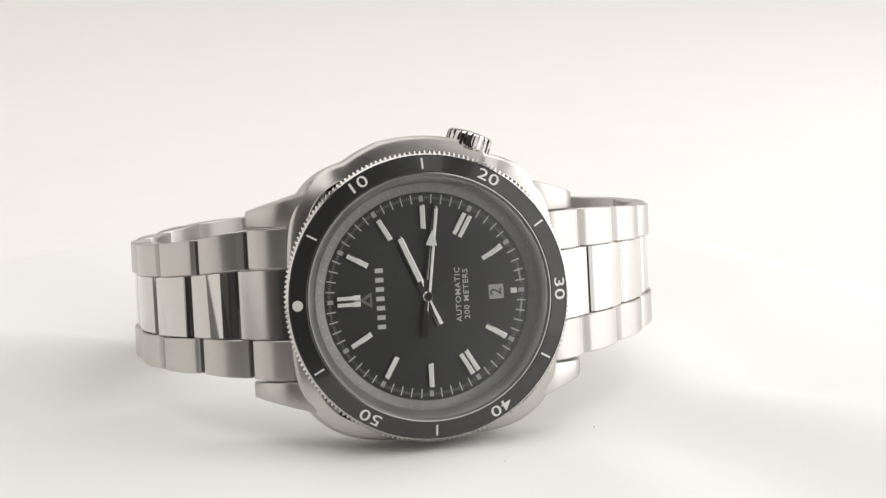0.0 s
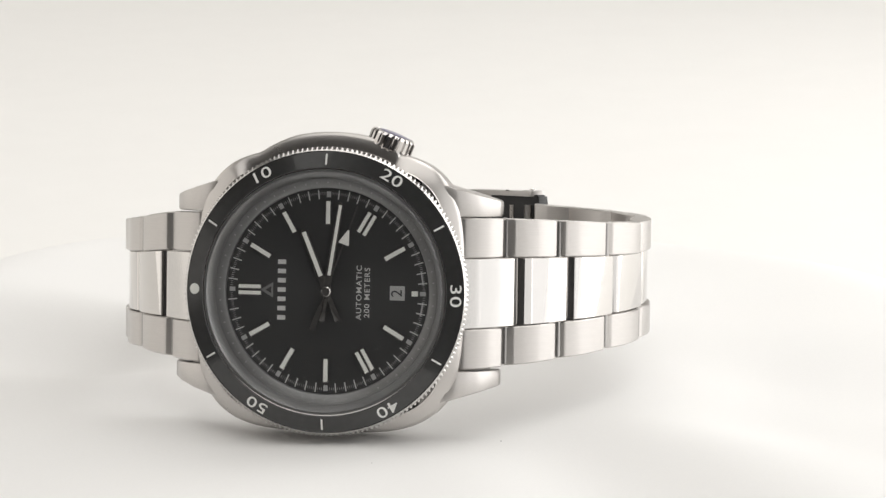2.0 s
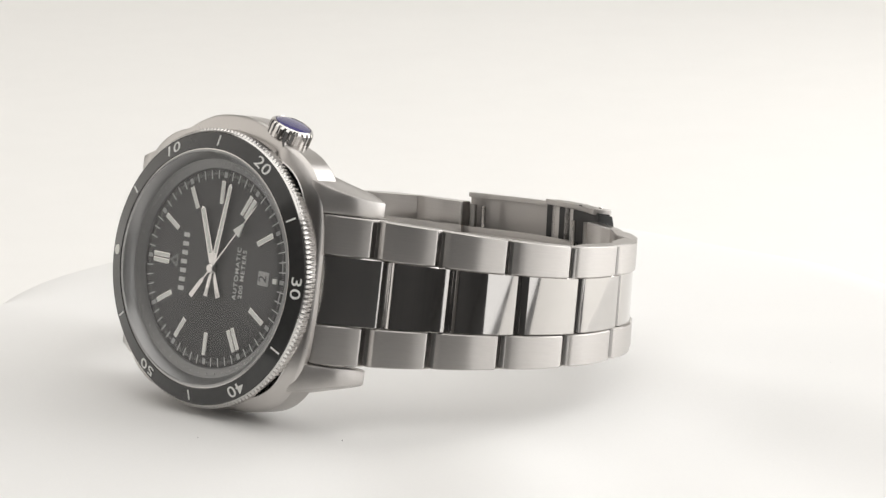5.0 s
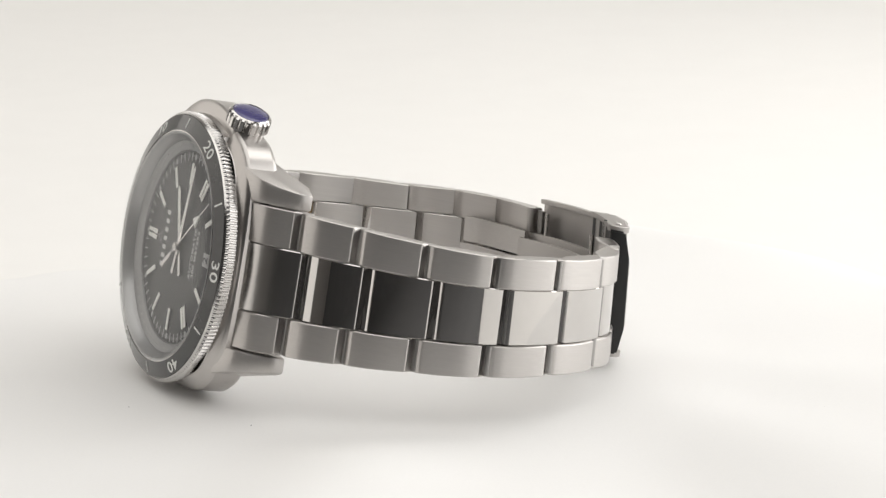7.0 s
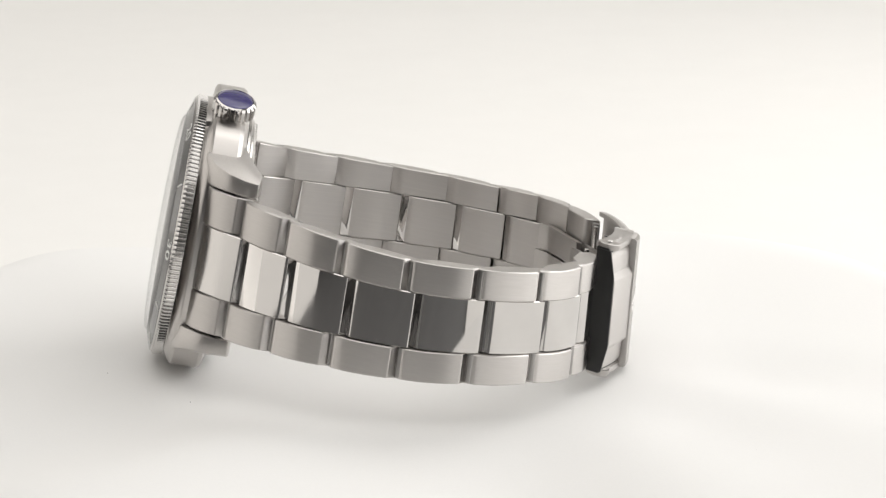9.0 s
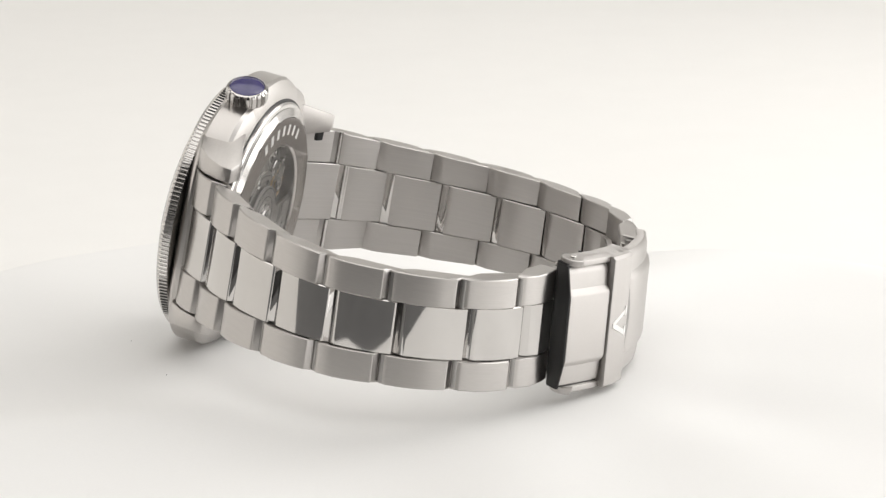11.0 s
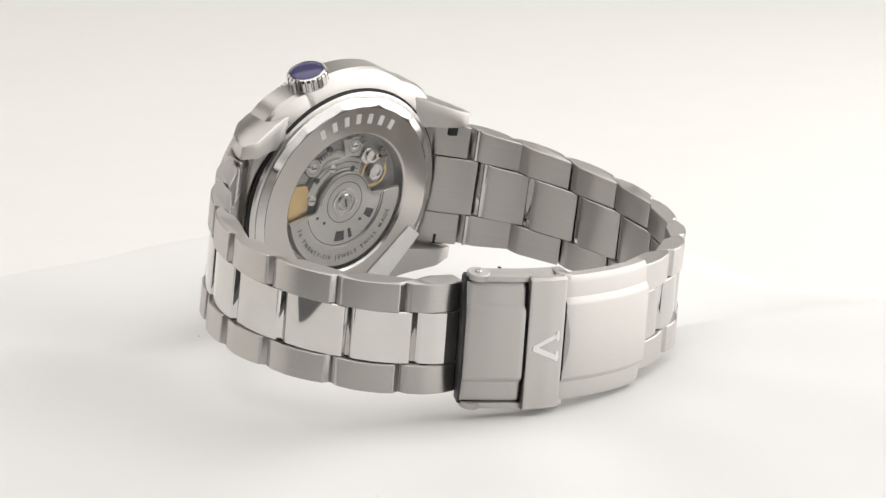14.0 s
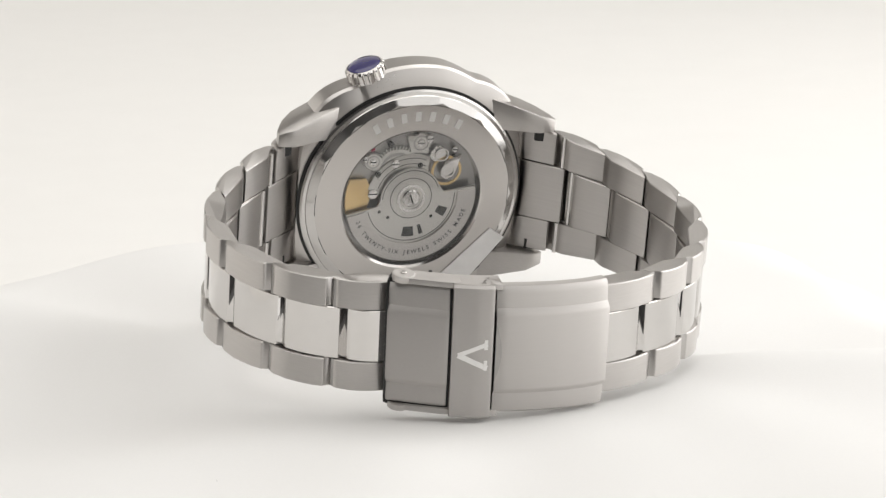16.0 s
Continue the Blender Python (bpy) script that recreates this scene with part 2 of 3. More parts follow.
# ---- the watch ----
def case(watch):
    def outline(a):
        # a runs from three o'clock (y) towards six (x)
        d = math.degrees(a)
        d = (d + 180) % 360 - 180
        # a cushion, with a guard that swells out beside the crown
        c, q = abs(math.cos(a)), abs(math.sin(a))
        r = ((q / 19.9) ** 3.6 + (c / 20.7) ** 3.6) ** (-1 / 3.6)
        if -39 < d < 27:
            r = max(r, 22.3 + 1.0 * min(1.0, (d + 39) / 26))
        x, y = r * math.sin(a), r * math.cos(a)
        return x, y

    rings = ((0.90, -2.2), (0.905, -3.1), (0.975, -3.22), (0.99, -3.4), (1.0, -3.75), (1.0, -7.6), (0.985, -8.2), (0.89, -9.0), (0.80, -9.2), (0.78, -5.0))
    bm = bmesh.new()
    n = 240
    rows = []
    for s, z in rings:
        row = []
        for k in range(n):
            x, y = outline(2 * math.pi * k / n)
            # the guard has a flat front, the corners slope back from the bezel
            d = (360 * k / n + 180) % 360 - 180
            corner = min(1.0, max(0.0, (abs(d + 4) - 30) / 6))
            row.append((x * s, y * s, z + (0.75 * corner if z == -3.1 else 0.12 * corner if z == -3.22 else 0.0)))
        rows.append(row)
    grow(bm, rows, closed_v=True)
    body = part("case", bm, SATIN, watch, "brushed steel cushion case with polished edges", LEAN, angle=25)
    # four lugs
    side = [(13.5, -3.0), (17.5, -3.1), (20.6, -4.4), (22.8, -6.6), (24.2, -9.2), (24.6, -11.4), (21.6, -11.9), (17.0, -10.0), (13.5, -9.0)]
    for sx in (1, -1):
        for sy in (1, -1):
            bm = bmesh.new()
            def width(x):
                return 13.6 + 0.30 * (24.6 - x)
            rows = [[(sx * x, sy * y, z) for x, z in side for y in (11.25,)], [(sx * x, sy * width(x), z) for x, z in side]]
            grow(bm, rows, closed_v=True, caps=True)
            bmesh.ops.recalc_face_normals(bm, faces=bm.faces[:])
            es = [e for e in bm.edges if len(e.link_faces) == 2 and e.calc_face_angle(0) > 0.9]
            bmesh.ops.bevel(bm, geom=es, offset=0.35, segments=2, profile=0.5, affect="EDGES", clamp_overlap=True)
            part("lug", bm, BRUSHED, body, "brushed steel lug")
    # crown at a little past three
    prof = [(2.0, -4.5), (2.0, -2.4), (3.0, -2.3), (3.4, -2.0), (3.4, -0.3), (3.12, 0.08), (2.86, 0.2), (2.78, 0.0)]
    def knurl2(k, i):
        return (-0.32 if k % 6 in (0, 1) else 0.0) if i in (3, 4) else 0.0
    axis = Matrix.Rotation(radians(-21), 4, "Z") @ at(0, 24.6, -6.1) @ Matrix.Rotation(radians(-90), 4, "X")
    crown = part("crown", lathe(prof, 132, closed=False, wave=knurl2), POLISHED, watch, "knurled polished steel crown", LEAN @ axis)
    bm = bmesh.new()
    rows = [[(2.8 * math.cos(b) * math.cos(2 * math.pi * k / 48), 2.8 * math.cos(b) * math.sin(2 * math.pi * k / 48), 0.02 + 0.42 * math.sin(b))
             for k in range(48)] for b in [i * math.pi / 2 / 8 * 0.98 for i in range(9)]]
    grow(bm, rows, closed_v=True, caps=True)
    part("inlay", bm, CABOCHON, crown, "domed deep blue inlay")


def bezel(watch):
    def teeth(k, i):
        return (0.0 if k % 4 in (0, 1) else -0.26) if i in (1, 2) else 0.0
    prof = [(20.0, -2.35), (20.95, -2.25), (21.1, -0.95), (20.75, -0.55), (20.55, -0.30), (20.45, -0.42), (18.0, 0.40), (17.6, 0.42), (17.5, -2.35)]
    ring = part("bezel", lathe(prof, 720, wave=teeth), FINE_STEEL, watch, "coin-edged steel dive bezel", LEAN, angle=28)
    ins = [(20.47, -0.36), (20.40, -0.25), (18.12, 0.50), (18.02, 0.44), (18.02, 0.1), (20.4, -0.6)]
    part("insert", lathe(ins, 180), CERAMIC, ring, "glossy black ceramic insert")
    slope = math.degrees(math.atan2(0.75, 2.28))
    for minute in range(0, 60, 5):
        d = clock(minute * 6)
        if minute == 0:
            m = d @ at(19.3, 0, 0.14) @ pose(0, 0, 0, 0, slope)
            part("marker_dot", disc(0.78, -0.05, 0.05, 32), LUME, ring, "round white marker", m)
        elif minute % 10:
            m = d @ at(19.3, 0, 0.13) @ pose(0, 0, 0, 0, slope)
            part("minute_mark", bar(-0.82, 0.82, 0.26, -0.03, 0.05, 0.0), WHITE_INK, ring, "", m)
        else:
            m = d @ at(19.27, 0, 0.13) @ pose(0, 0, 0, 0, slope) @ spin(-90)
            lettering("numeral", str(minute), 2.35, WHITE_INK, ring, m, 0.04, spacing=1.06, bold=0.01, stretch=1.42)


def dial(watch):
    zd = -2.2
    plate = part("dial", disc(17.4, zd - 0.6, zd, 96), DIAL, watch, "sunray black dial with applied pale batons", LEAN)
    part("flange", lathe([(15.05, zd + 0.02), (15.15, zd + 0.35), (16.5, -1.15), (16.9, -1.1), (17.6, zd - 0.3)], 120), REHAUT, watch,
         "sloped grey flange ring with a minute scale", LEAN)
    # pale ring puts the light refracted in the crystal's bevel into its colour
    part("crystal_rim", lathe([(16.5, -1.12), (16.75, -0.4), (17.5, 0.45), (17.85, 0.5), (17.7, -1.2)], 120), RIM, watch, "pale metal ring for the bright refraction in the crystal's edge", LEAN)
    for k in range(60):
        m = clock(6 * k + 0.0) @ at(15.9, 0, -1.48)
        part("scale_tick", bar(-0.10, 0.10, 0.16, -0.05, 0.12, 0.0), GREY_INK, plate, "", m)
    # chapter ring
    for k in range(300):
        if k % 5 == 0:
            if k % 25 == 0:
                continue
            bm = bar(13.5, 14.85, 0.17, zd, zd + 0.02, 0.0)
        else:
            bm = bar(14.1, 14.5, 0.06, zd, zd + 0.015, 0.0)
        part("track_line", bm, GREY_INK if k % 5 else NAME_INK, plate, "", clock(1.2 * k))
    for h in range(12):
        m = clock(30 * h)
        part("hour_block", bar(13.75, 14.6, 0.62, zd, zd + 0.05, 0.0), GREY_INK, plate, "", m)
        if h == 6:
            part("baton", bar(12.55, 13.45, 0.75, zd, zd + 0.35), LUME, plate, "", m)
            continue
        for off in ((-0.46, 0.46) if h in (0, 4, 8) else (0.0,)):
            w = 0.58 if off else 0.66
            rim = part("baton", bar(9.75, 13.3, w + 0.22, zd, zd + 0.26), POLISHED, plate, "applied steel baton", m @ at(0, off, 0))
            part("lume", bar(9.87, 13.18, w - 0.05, zd + 0.22, zd + 0.33, 0.0), LUME, rim, "pale luminous fill")
    # date window at six
    rim = part("date_frame", prism([(9.3, -1.05), (11.5, -1.05), (11.5, 1.05), (9.3, 1.05)], zd, zd + 0.12, "z", 0.04), GREY_INK, plate, "thin grey date frame")
    part("date_disc", prism([(9.5, -0.87), (11.3, -0.87), (11.3, 0.87), (9.5, 0.87)], zd, zd + 0.15), DATE_GREY, rim, "grey date window")
    lettering("date_numeral", "2", 2.3, DARK_INK, rim, at(10.4, 0, zd + 0.17, 90), 0.02)
    # emblem and maker's line as plain shapes
    bm = bmesh.new()
    tri = [(-9.95, 0.0), (-8.05, 1.15), (-8.05, -1.15)]
    inner = [(-9.2, 0.0), (-8.35, 0.5), (-8.35, -0.5)]
    grow(bm, [[(x, y, zd + 0.1) for x, y in tri], [(x, y, zd + 0.1) for x, y in inner]], closed_v=True)
    part("emblem", bm, DIM_INK, plate, "plain grey triangular emblem", smooth=False)
    for k in range(7):
        y = -4.0 + k * 1.36
        part("name_bar", prism([(-7.4, y - 0.33), (-6.2, y - 0.33), (-6.2, y + 0.33), (-7.4, y + 0.33)], zd, zd + 0.06), NAME_INK, plate, smooth=False)
    lettering("dial_text", "AUTOMATIC", 1.12, NAME_INK, plate, at(4.75, -0.05, zd + 0.02, 90), 0.02, spacing=1.14, bold=0.01, stretch=1.12)
    lettering("dial_text", "200 METERS", 1.12, NAME_INK, plate, at(5.95, -0.05, zd + 0.02, 90), 0.02, spacing=1.14, bold=0.01, stretch=1.12)
    for y in (2.3, -2.3):
        part("dial_text_bar", bar(-1.0, 1.0, 0.22, zd, zd + 0.015, 0.0), GREY_INK, plate, "", clock(180 + y * 4.0) @ at(14.2, 0, 0, 90))
    # crystal
    dome = [(17.55, 0.1), (17.5, 0.75), (17.1, 1.05)] + [(17.1 * math.cos(b), 1.05 + 0.75 * math.sin(b)) for b in [0.25 * i for i in range(1, 7)]] + [(0.01, 1.8)]
    g = part("crystal", lathe(dome, 96, closed=False), GLASS, watch, "domed clear sapphire crystal", LEAN, angle=50)
    g.visible_shadow = False


def pointer_mesh(length, w0, w1, tail, tw, z, point=0.5):
    pts = [(-tail, -tw), (-0.9, -w0 * 0.55), (0, -w0), (length - point, -w1), (length, -w1 * 0.3), (length, w1 * 0.3), (length - point, w1), (0, w0), (-0.9, w0 * 0.55), (-tail, tw)]
    return prism(pts, z, z + 0.16, "z", 0.04)


def pointers(watch):
    h = part("hour_pointer", pointer_mesh(9.7, 0.62, 0.52, 4.6, 0.5, -1.90), POLISHED, watch, "steel hour pointer with pale lume", LEAN @ clock(67.5))
    part("lume", bar(2.4, 9.3, 0.62, -1.76, -1.69, 0.0), LUME, h)
    m = part("minute_pointer", pointer_mesh(13.2, 0.55, 0.40, 4.4, 0.45, -1.65), POLISHED, watch, "long steel minute pointer with pale lume", LEAN @ clock(98.5))
    part("lume", bar(2.4, 12.8, 0.48, -1.51, -1.44, 0.0), LUME, m)
    bm = prism([(-6.0, -0.42), (-2.6, -0.36), (-2.0, -0.1), (0, -0.13), (13.4, -0.06), (13.4, 0.06), (0, 0.13), (-2.0, 0.1), (-2.6, 0.36), (-6.0, 0.42)], -1.35, -1.22)
    s = part("sweep_pointer", bm, POLISHED, watch, "thin steel seconds pointer with a white triangle", LEAN)
    part("triangle", prism([(7.4, -0.75), (7.6, -0.78), (9.6, -0.08), (9.6, 0.08), (7.6, 0.78), (7.4, 0.75)], -1.37, -1.15), LUME, s, "white triangular tip")
    part("hub", disc(0.75, -3.2, -0.95, 32, bevel=0.15), POLISHED, watch, "", LEAN)
    return s


def caseback(watch):
    z = -10.75
    part("groove", lathe([(19.55, -9.0), (20.0, -9.0), (20.0, -9.16), (19.55, -9.16)], 120), BLACK, watch, "", LEAN)
    prof2 = [(19.6, -9.0), (19.55, -9.55), (19.2, -9.8), (18.7, -9.9), (18.6, -10.1), (17.75, z + 0.04), (17.3, z + 0.03), (16.4, -9.2)]

    def flats(k, i):
        # wrench flats cut into the sloping rim
        if i != 5:
            return 0.0
        wedge = 2 * math.pi / 14
        a = (2 * math.pi * k / 168) % wedge - wedge / 2
        return 17.75 * (math.cos(wedge / 2) / math.cos(a) - 1) * 1.6
    back = part("caseback", lathe(prof2, 168, wave=flats), FINE_STEEL, watch, "screwed steel caseback with a clear window", LEAN, angle=12)
    part("flat_ring", lathe([(17.2, z + 0.015), (12.7, z), (12.3, z + 0.3), (12.15, z + 2.6), (16.5, z + 1.5)], 120), RING_STEEL, back, "polished flat ring")
    for k in range(7):
        m = clock(62 + 9.5 * k) @ at(15.2, 0, z)
        part("name_bar", prism([(-0.85, -0.5), (0.85, -0.5), (0.85, 0.5), (-0.85, 0.5)], -0.02, 0.03), FAINT_STEEL, back, "", m @ pose(0, 0, -0.00004), smooth=False)
    # movement
    zb = -8.6
    mv = part("movement", disc(12.3, zb + 0.9, zb + 0.4, 72), DARK_STEEL, watch, "automatic movement seen through the window", LEAN)

    def gear(r, n, cx, cy, z0, z1, mat, name):
        pts = []
        for k in range(n):
            for q, rr in ((0.0, 0.85), (0.22, 1.0), (0.5, 1.0), (0.72, 0.85)):
                a = 2 * math.pi * (k + q) / n
                pts.append((cx + r * rr * math.cos(a), cy + r * rr * math.sin(a)))
        wheel = part(name, prism(pts, z1, z0), mat, mv)
        part("wheel_groove", lathe([(r * 0.60, z1 + 0.02), (r * 0.72, z1 + 0.02), (r * 0.72, z1 - 0.02), (r * 0.60, z1 - 0.02)], 40), DARK_STEEL, wheel, "", at(cx, cy, 0))
        part("wheel_screw", disc(r * 0.36, z1 + 0.02, z1 - 0.14, 28, cx, cy, 0.05), POLISHED, wheel, "polished wheel screw")
        part("slot", prism([(cx - r * 0.33, cy - 0.1), (cx + r * 0.33, cy - 0.1), (cx + r * 0.33, cy + 0.1), (cx - r * 0.33, cy + 0.1)], z1 - 0.13, z1 - 0.16), BLACK, mv)
        return wheel

    gear(4.3, 44, 2.5, 4.9, zb + 0.1, zb - 0.30, MOVEMENT, "winding_wheel")
    part("bridge", prism([(7.7 * math.cos(a), 7.7 * math.sin(a)) for a in [radians(q) for q in range(12, 118, 4)]] + [(-3.0, 5.0), (-3.4, 2.5), (-2, -1), (5, 0.5)],
                         zb + 0.4, zb - 0.55, "z", 0.12), MOVEMENT, mv, "brushed upper bridge")
    part("wheel_bridge", prism([(10.9 * math.cos(a), 10.9 * math.sin(a)) for a in [radians(q) for q in range(84, 108, 4)]] + [(-3.0, 7.6), (0.2, 7.9)],
                               zb + 0.4, zb - 0.35, "z", 0.12), MOVEMENT, mv, "narrow brushed bridge")
    gear(1.9, 20, -1.4, 9.6, zb + 0.1, zb - 0.42, MOVEMENT, "click_wheel")
    gear(1.6, 18, 6.9, 6.6, zb + 0.1, zb - 0.45, MOVEMENT, "train_wheel")
    for r0, a0, a1 in ((6.9, 30, 112), (5.9, 16, 116)):
        part("plate_line", lathe_arc([(r0, zb - 0.54), (r0 + 0.12, zb - 0.54), (r0 + 0.12, zb - 0.57), (r0, zb - 0.57)], a0, a1), BLACK, mv)
    for x, y in ((-1.5, 5.6), (5.9, 4.3), (-7.6, 6.6), (3.9, 9.6)):
        part("dark_hole", disc(0.5, zb - 0.1, zb - 0.58, 20, x, y), BLACK, mv)
    for x, y, q in ((-5.2, 7.4, 1.25), (-6.5, 4.4, 1.35)):
        part("jewel_setting", lathe([(q - 0.35, zb - 0.5), (q, zb - 0.5), (q - 0.05, zb - 0.95), (q - 0.3, zb - 0.95)], 32), POLISHED, mv, "", at(x, y, 0))
    part("balance_wheel", lathe([(2.3, zb - 0.1), (2.7, zb - 0.1), (2.7, zb - 0.4), (2.3, zb - 0.4)], 48), GOLD, mv, "", at(-6.3, 4.3, -0.2))
    part("balance_cock", prism([(-8.8, 7.2), (-6.0, 6.3), (-5.2, 3.6), (-6.4, 2.6), (-8.0, 4.2)], zb, zb - 0.75, "z", 0.15), POLISHED, mv)
    part("balance_cock", disc(1.5, zb, zb - 0.6, 32, -4.6, 7.4, 0.15), POLISHED, mv)
    part("gilt_plate", prism([(11.4 * math.cos(a), 11.4 * math.sin(a)) for a in [radians(q) for q in range(-14, 22, 4)]] + [(7.9, 3.6), (6.7, 1.4), (7.4, -1.8)],
                             zb, zb - 0.5, "z", 0.1), GOLD, mv, "gilt brass plate")
    for x, y, r in ((3.0, 6.1, 0.75), (6.6, 0.8, 0.9), (-2.8, 10.4, 0.65), (8.4, 7.2, 0.5), (-7.5, 8.2, 0.5)):
        sc = part("screw", disc(r, zb, zb - 0.80, 28, x, y, 0.08), POLISHED, mv, "polished slotted screw")
        part("slot", prism([(x - r * 0.9, y - 0.09), (x + r * 0.9, y - 0.09), (x + r * 0.9, y + 0.09), (x - r * 0.9, y + 0.09)], zb - 0.79, zb - 0.82), BLACK, sc)
    for x, y in ((-6.4, 4.2), (7.2, 9.0)):
        part("jewel", disc(0.42, zb, zb - 0.62, 20, x, y), RUBY, mv)
    # rotor: lower half, slightly turned
    zr = zb - 0.95
    tilt = -10
    pts = [(11.6 * math.cos(radians(a)), 11.6 * math.sin(radians(a))) for a in range(180 + 2, 360 - 1, 4)]
    pts += [(6.0, -0.2)] + [(5.4 * math.cos(radians(a)), 5.4 * math.sin(radians(a))) for a in range(10, 171, 10)] + [(-6.0, -0.2)]
    rotor = part("rotor", prism(pts, zr, zr - 0.5, "z", 0.12), MOVEMENT, mv, "brushed steel winding rotor", spin(tilt))
    part("rim_weight", lathe_arc([(8.3, zr - 0.45), (11.55, zr - 0.45), (11.55, zr - 0.75), (8.3, zr - 0.75)], 184, 356), SATIN, rotor)
    part("hub_ring", lathe([(2.0, zr - 0.5), (2.55, zr - 0.5), (2.5, zr - 0.7), (2.05, zr - 0.7)], 48), POLISHED, rotor)
    part("hub_cap", disc(1.55, zr - 0.4, zr - 0.85, 40, bevel=0.2), POLISHED, rotor)
    part("slot", bar(-0.8, 0.8, 0.28, zr - 0.84, zr - 0.88, 0.0), BLACK, rotor, "", spin(80))
    for r0, a0, a1 in ((3.6, 0, 359), (5.0, 10, 170), (7.75, 186, 354)):
        part("turned_line", lathe_arc([(r0, zr - 0.49), (r0 + 0.13, zr - 0.49), (r0 + 0.13, zr - 0.52), (r0, zr - 0.52)], a0, a1), BLACK, rotor)
    for x, y in ((4.4, -2.6), (-3.2, -4.2), (5.8, -1.2)):
        part("dark_hole", disc(0.3, zr - 0.4, zr - 0.53, 16, x, y), BLACK, rotor)
    for a0, a1 in ((208, 222), (258, 264), (272, 290)):
        part("cutout", lathe_arc([(5.3, zr - 0.50), (7.1, zr - 0.50), (7.1, zr - 0.53), (5.3, zr - 0.53)], a0, a1), BLACK, rotor)
    words = "26 TWENTY-SIX JEWELS SWISS MADE"
    wide = {"I": 0.5, "-": 0.55, "W": 1.35, "M": 1.25, " ": 0.75, "J": 0.75, "E": 0.85, "L": 0.8, "S": 0.85, "2": 0.9, "6": 0.95}
    total = sum(wide.get(ch, 1.0) for ch in words)
    done = 0.0
    for ch in words:
        mine = wide.get(ch, 1.0)
        a = 350 - 146 * (done + mine / 2) / total
        done += mine
        if ch == " ":
            continue
        # read from behind, feet outwards
        m = pose(0, 0, 0, 0, 0, a) @ at(10.0, 0, zr - 0.78, 90) @ pose(0, 0, 0, 0, 180, 0)
        lettering("rotor_text", ch, 1.05, DARK_INK, rotor, m, 0.02, bold=0.01)
    tab = prism([(-14.6, -6.2), (-17.3, -8.1), (-11.6, -15.0), (-6.0, -14.4)], z - 0.05, z - 0.25, "z", 0.05)
    part("film_tab", tab, FILM, watch, "pale translucent tab of protective film", LEAN)
    g = part("back_crystal", disc(12.3, z + 0.35, z + 0.15, 72), GLASS, watch, "flat clear crystal", LEAN)
    g.visible_shadow = False


def lathe_arc(profile, a0, a1, step=3):
    bm = bmesh.new()
    n = max(2, int((a1 - a0) / step))
    rows = [[(r * math.cos(radians(a0 + (a1 - a0) * k / n)), r * math.sin(radians(a0 + (a1 - a0) * k / n)), z) for r, z in profile] for k in range(n + 1)]
    grow(bm, rows, closed_v=True, caps=True)
    return bm



# joints of the bracelet on its outer face: x, z, middle height, half width
SIX = ((18.6, -3.3, 0.00, 11.10), (25.3, -9.1, 0.20, 10.90), (32.4, -15.7, 0.48, 10.34), (38.8, -24.2, 0.82, 9.65), (43.0, -34.1, 1.27, 9.09),
       (43.4, -44.7, 2.13, 8.77), (39.1, -55.0, 2.72, 8.56), (31.5, -62.3, 3.04, 8.65), (22.4, -65.8, 3.50, 8.65))
TWELVE = ((-18.6, -3.3, 0.0, 11.1), (-25.2, -9.0, 0.1, 10.9), (-31.6, -15.4, -0.1, 9.95), (-36.2, -24.7, -0.3, 9.5), (-38.4, -35.1, 0.0, 9.0),
          (-37.5, -45.6, 0.6, 8.7), (-33.6, -55.1, 1.25, 8.45), (-28.2, -62.2, 2.0, 8.5), (-20.4, -67.5, 2.5, 8.6), (-8.6, -71.0, 2.8, 8.6))


def slant(z):
    """How far the bracelet's low edge stands out behind its high edge, per millimetre of height."""
    return 0.02 + 0.11 * min(1.0, max(0.0, (-z - 8) / 64))


SHEAR = 3.6  # the joints run slantwise through the links: nearer to the dial outside than inside


def shear_at(v, thick=2.7):
    return SHEAR * min(1.0, max(0.0, (-v - 1.0) / (thick - 1.0)))


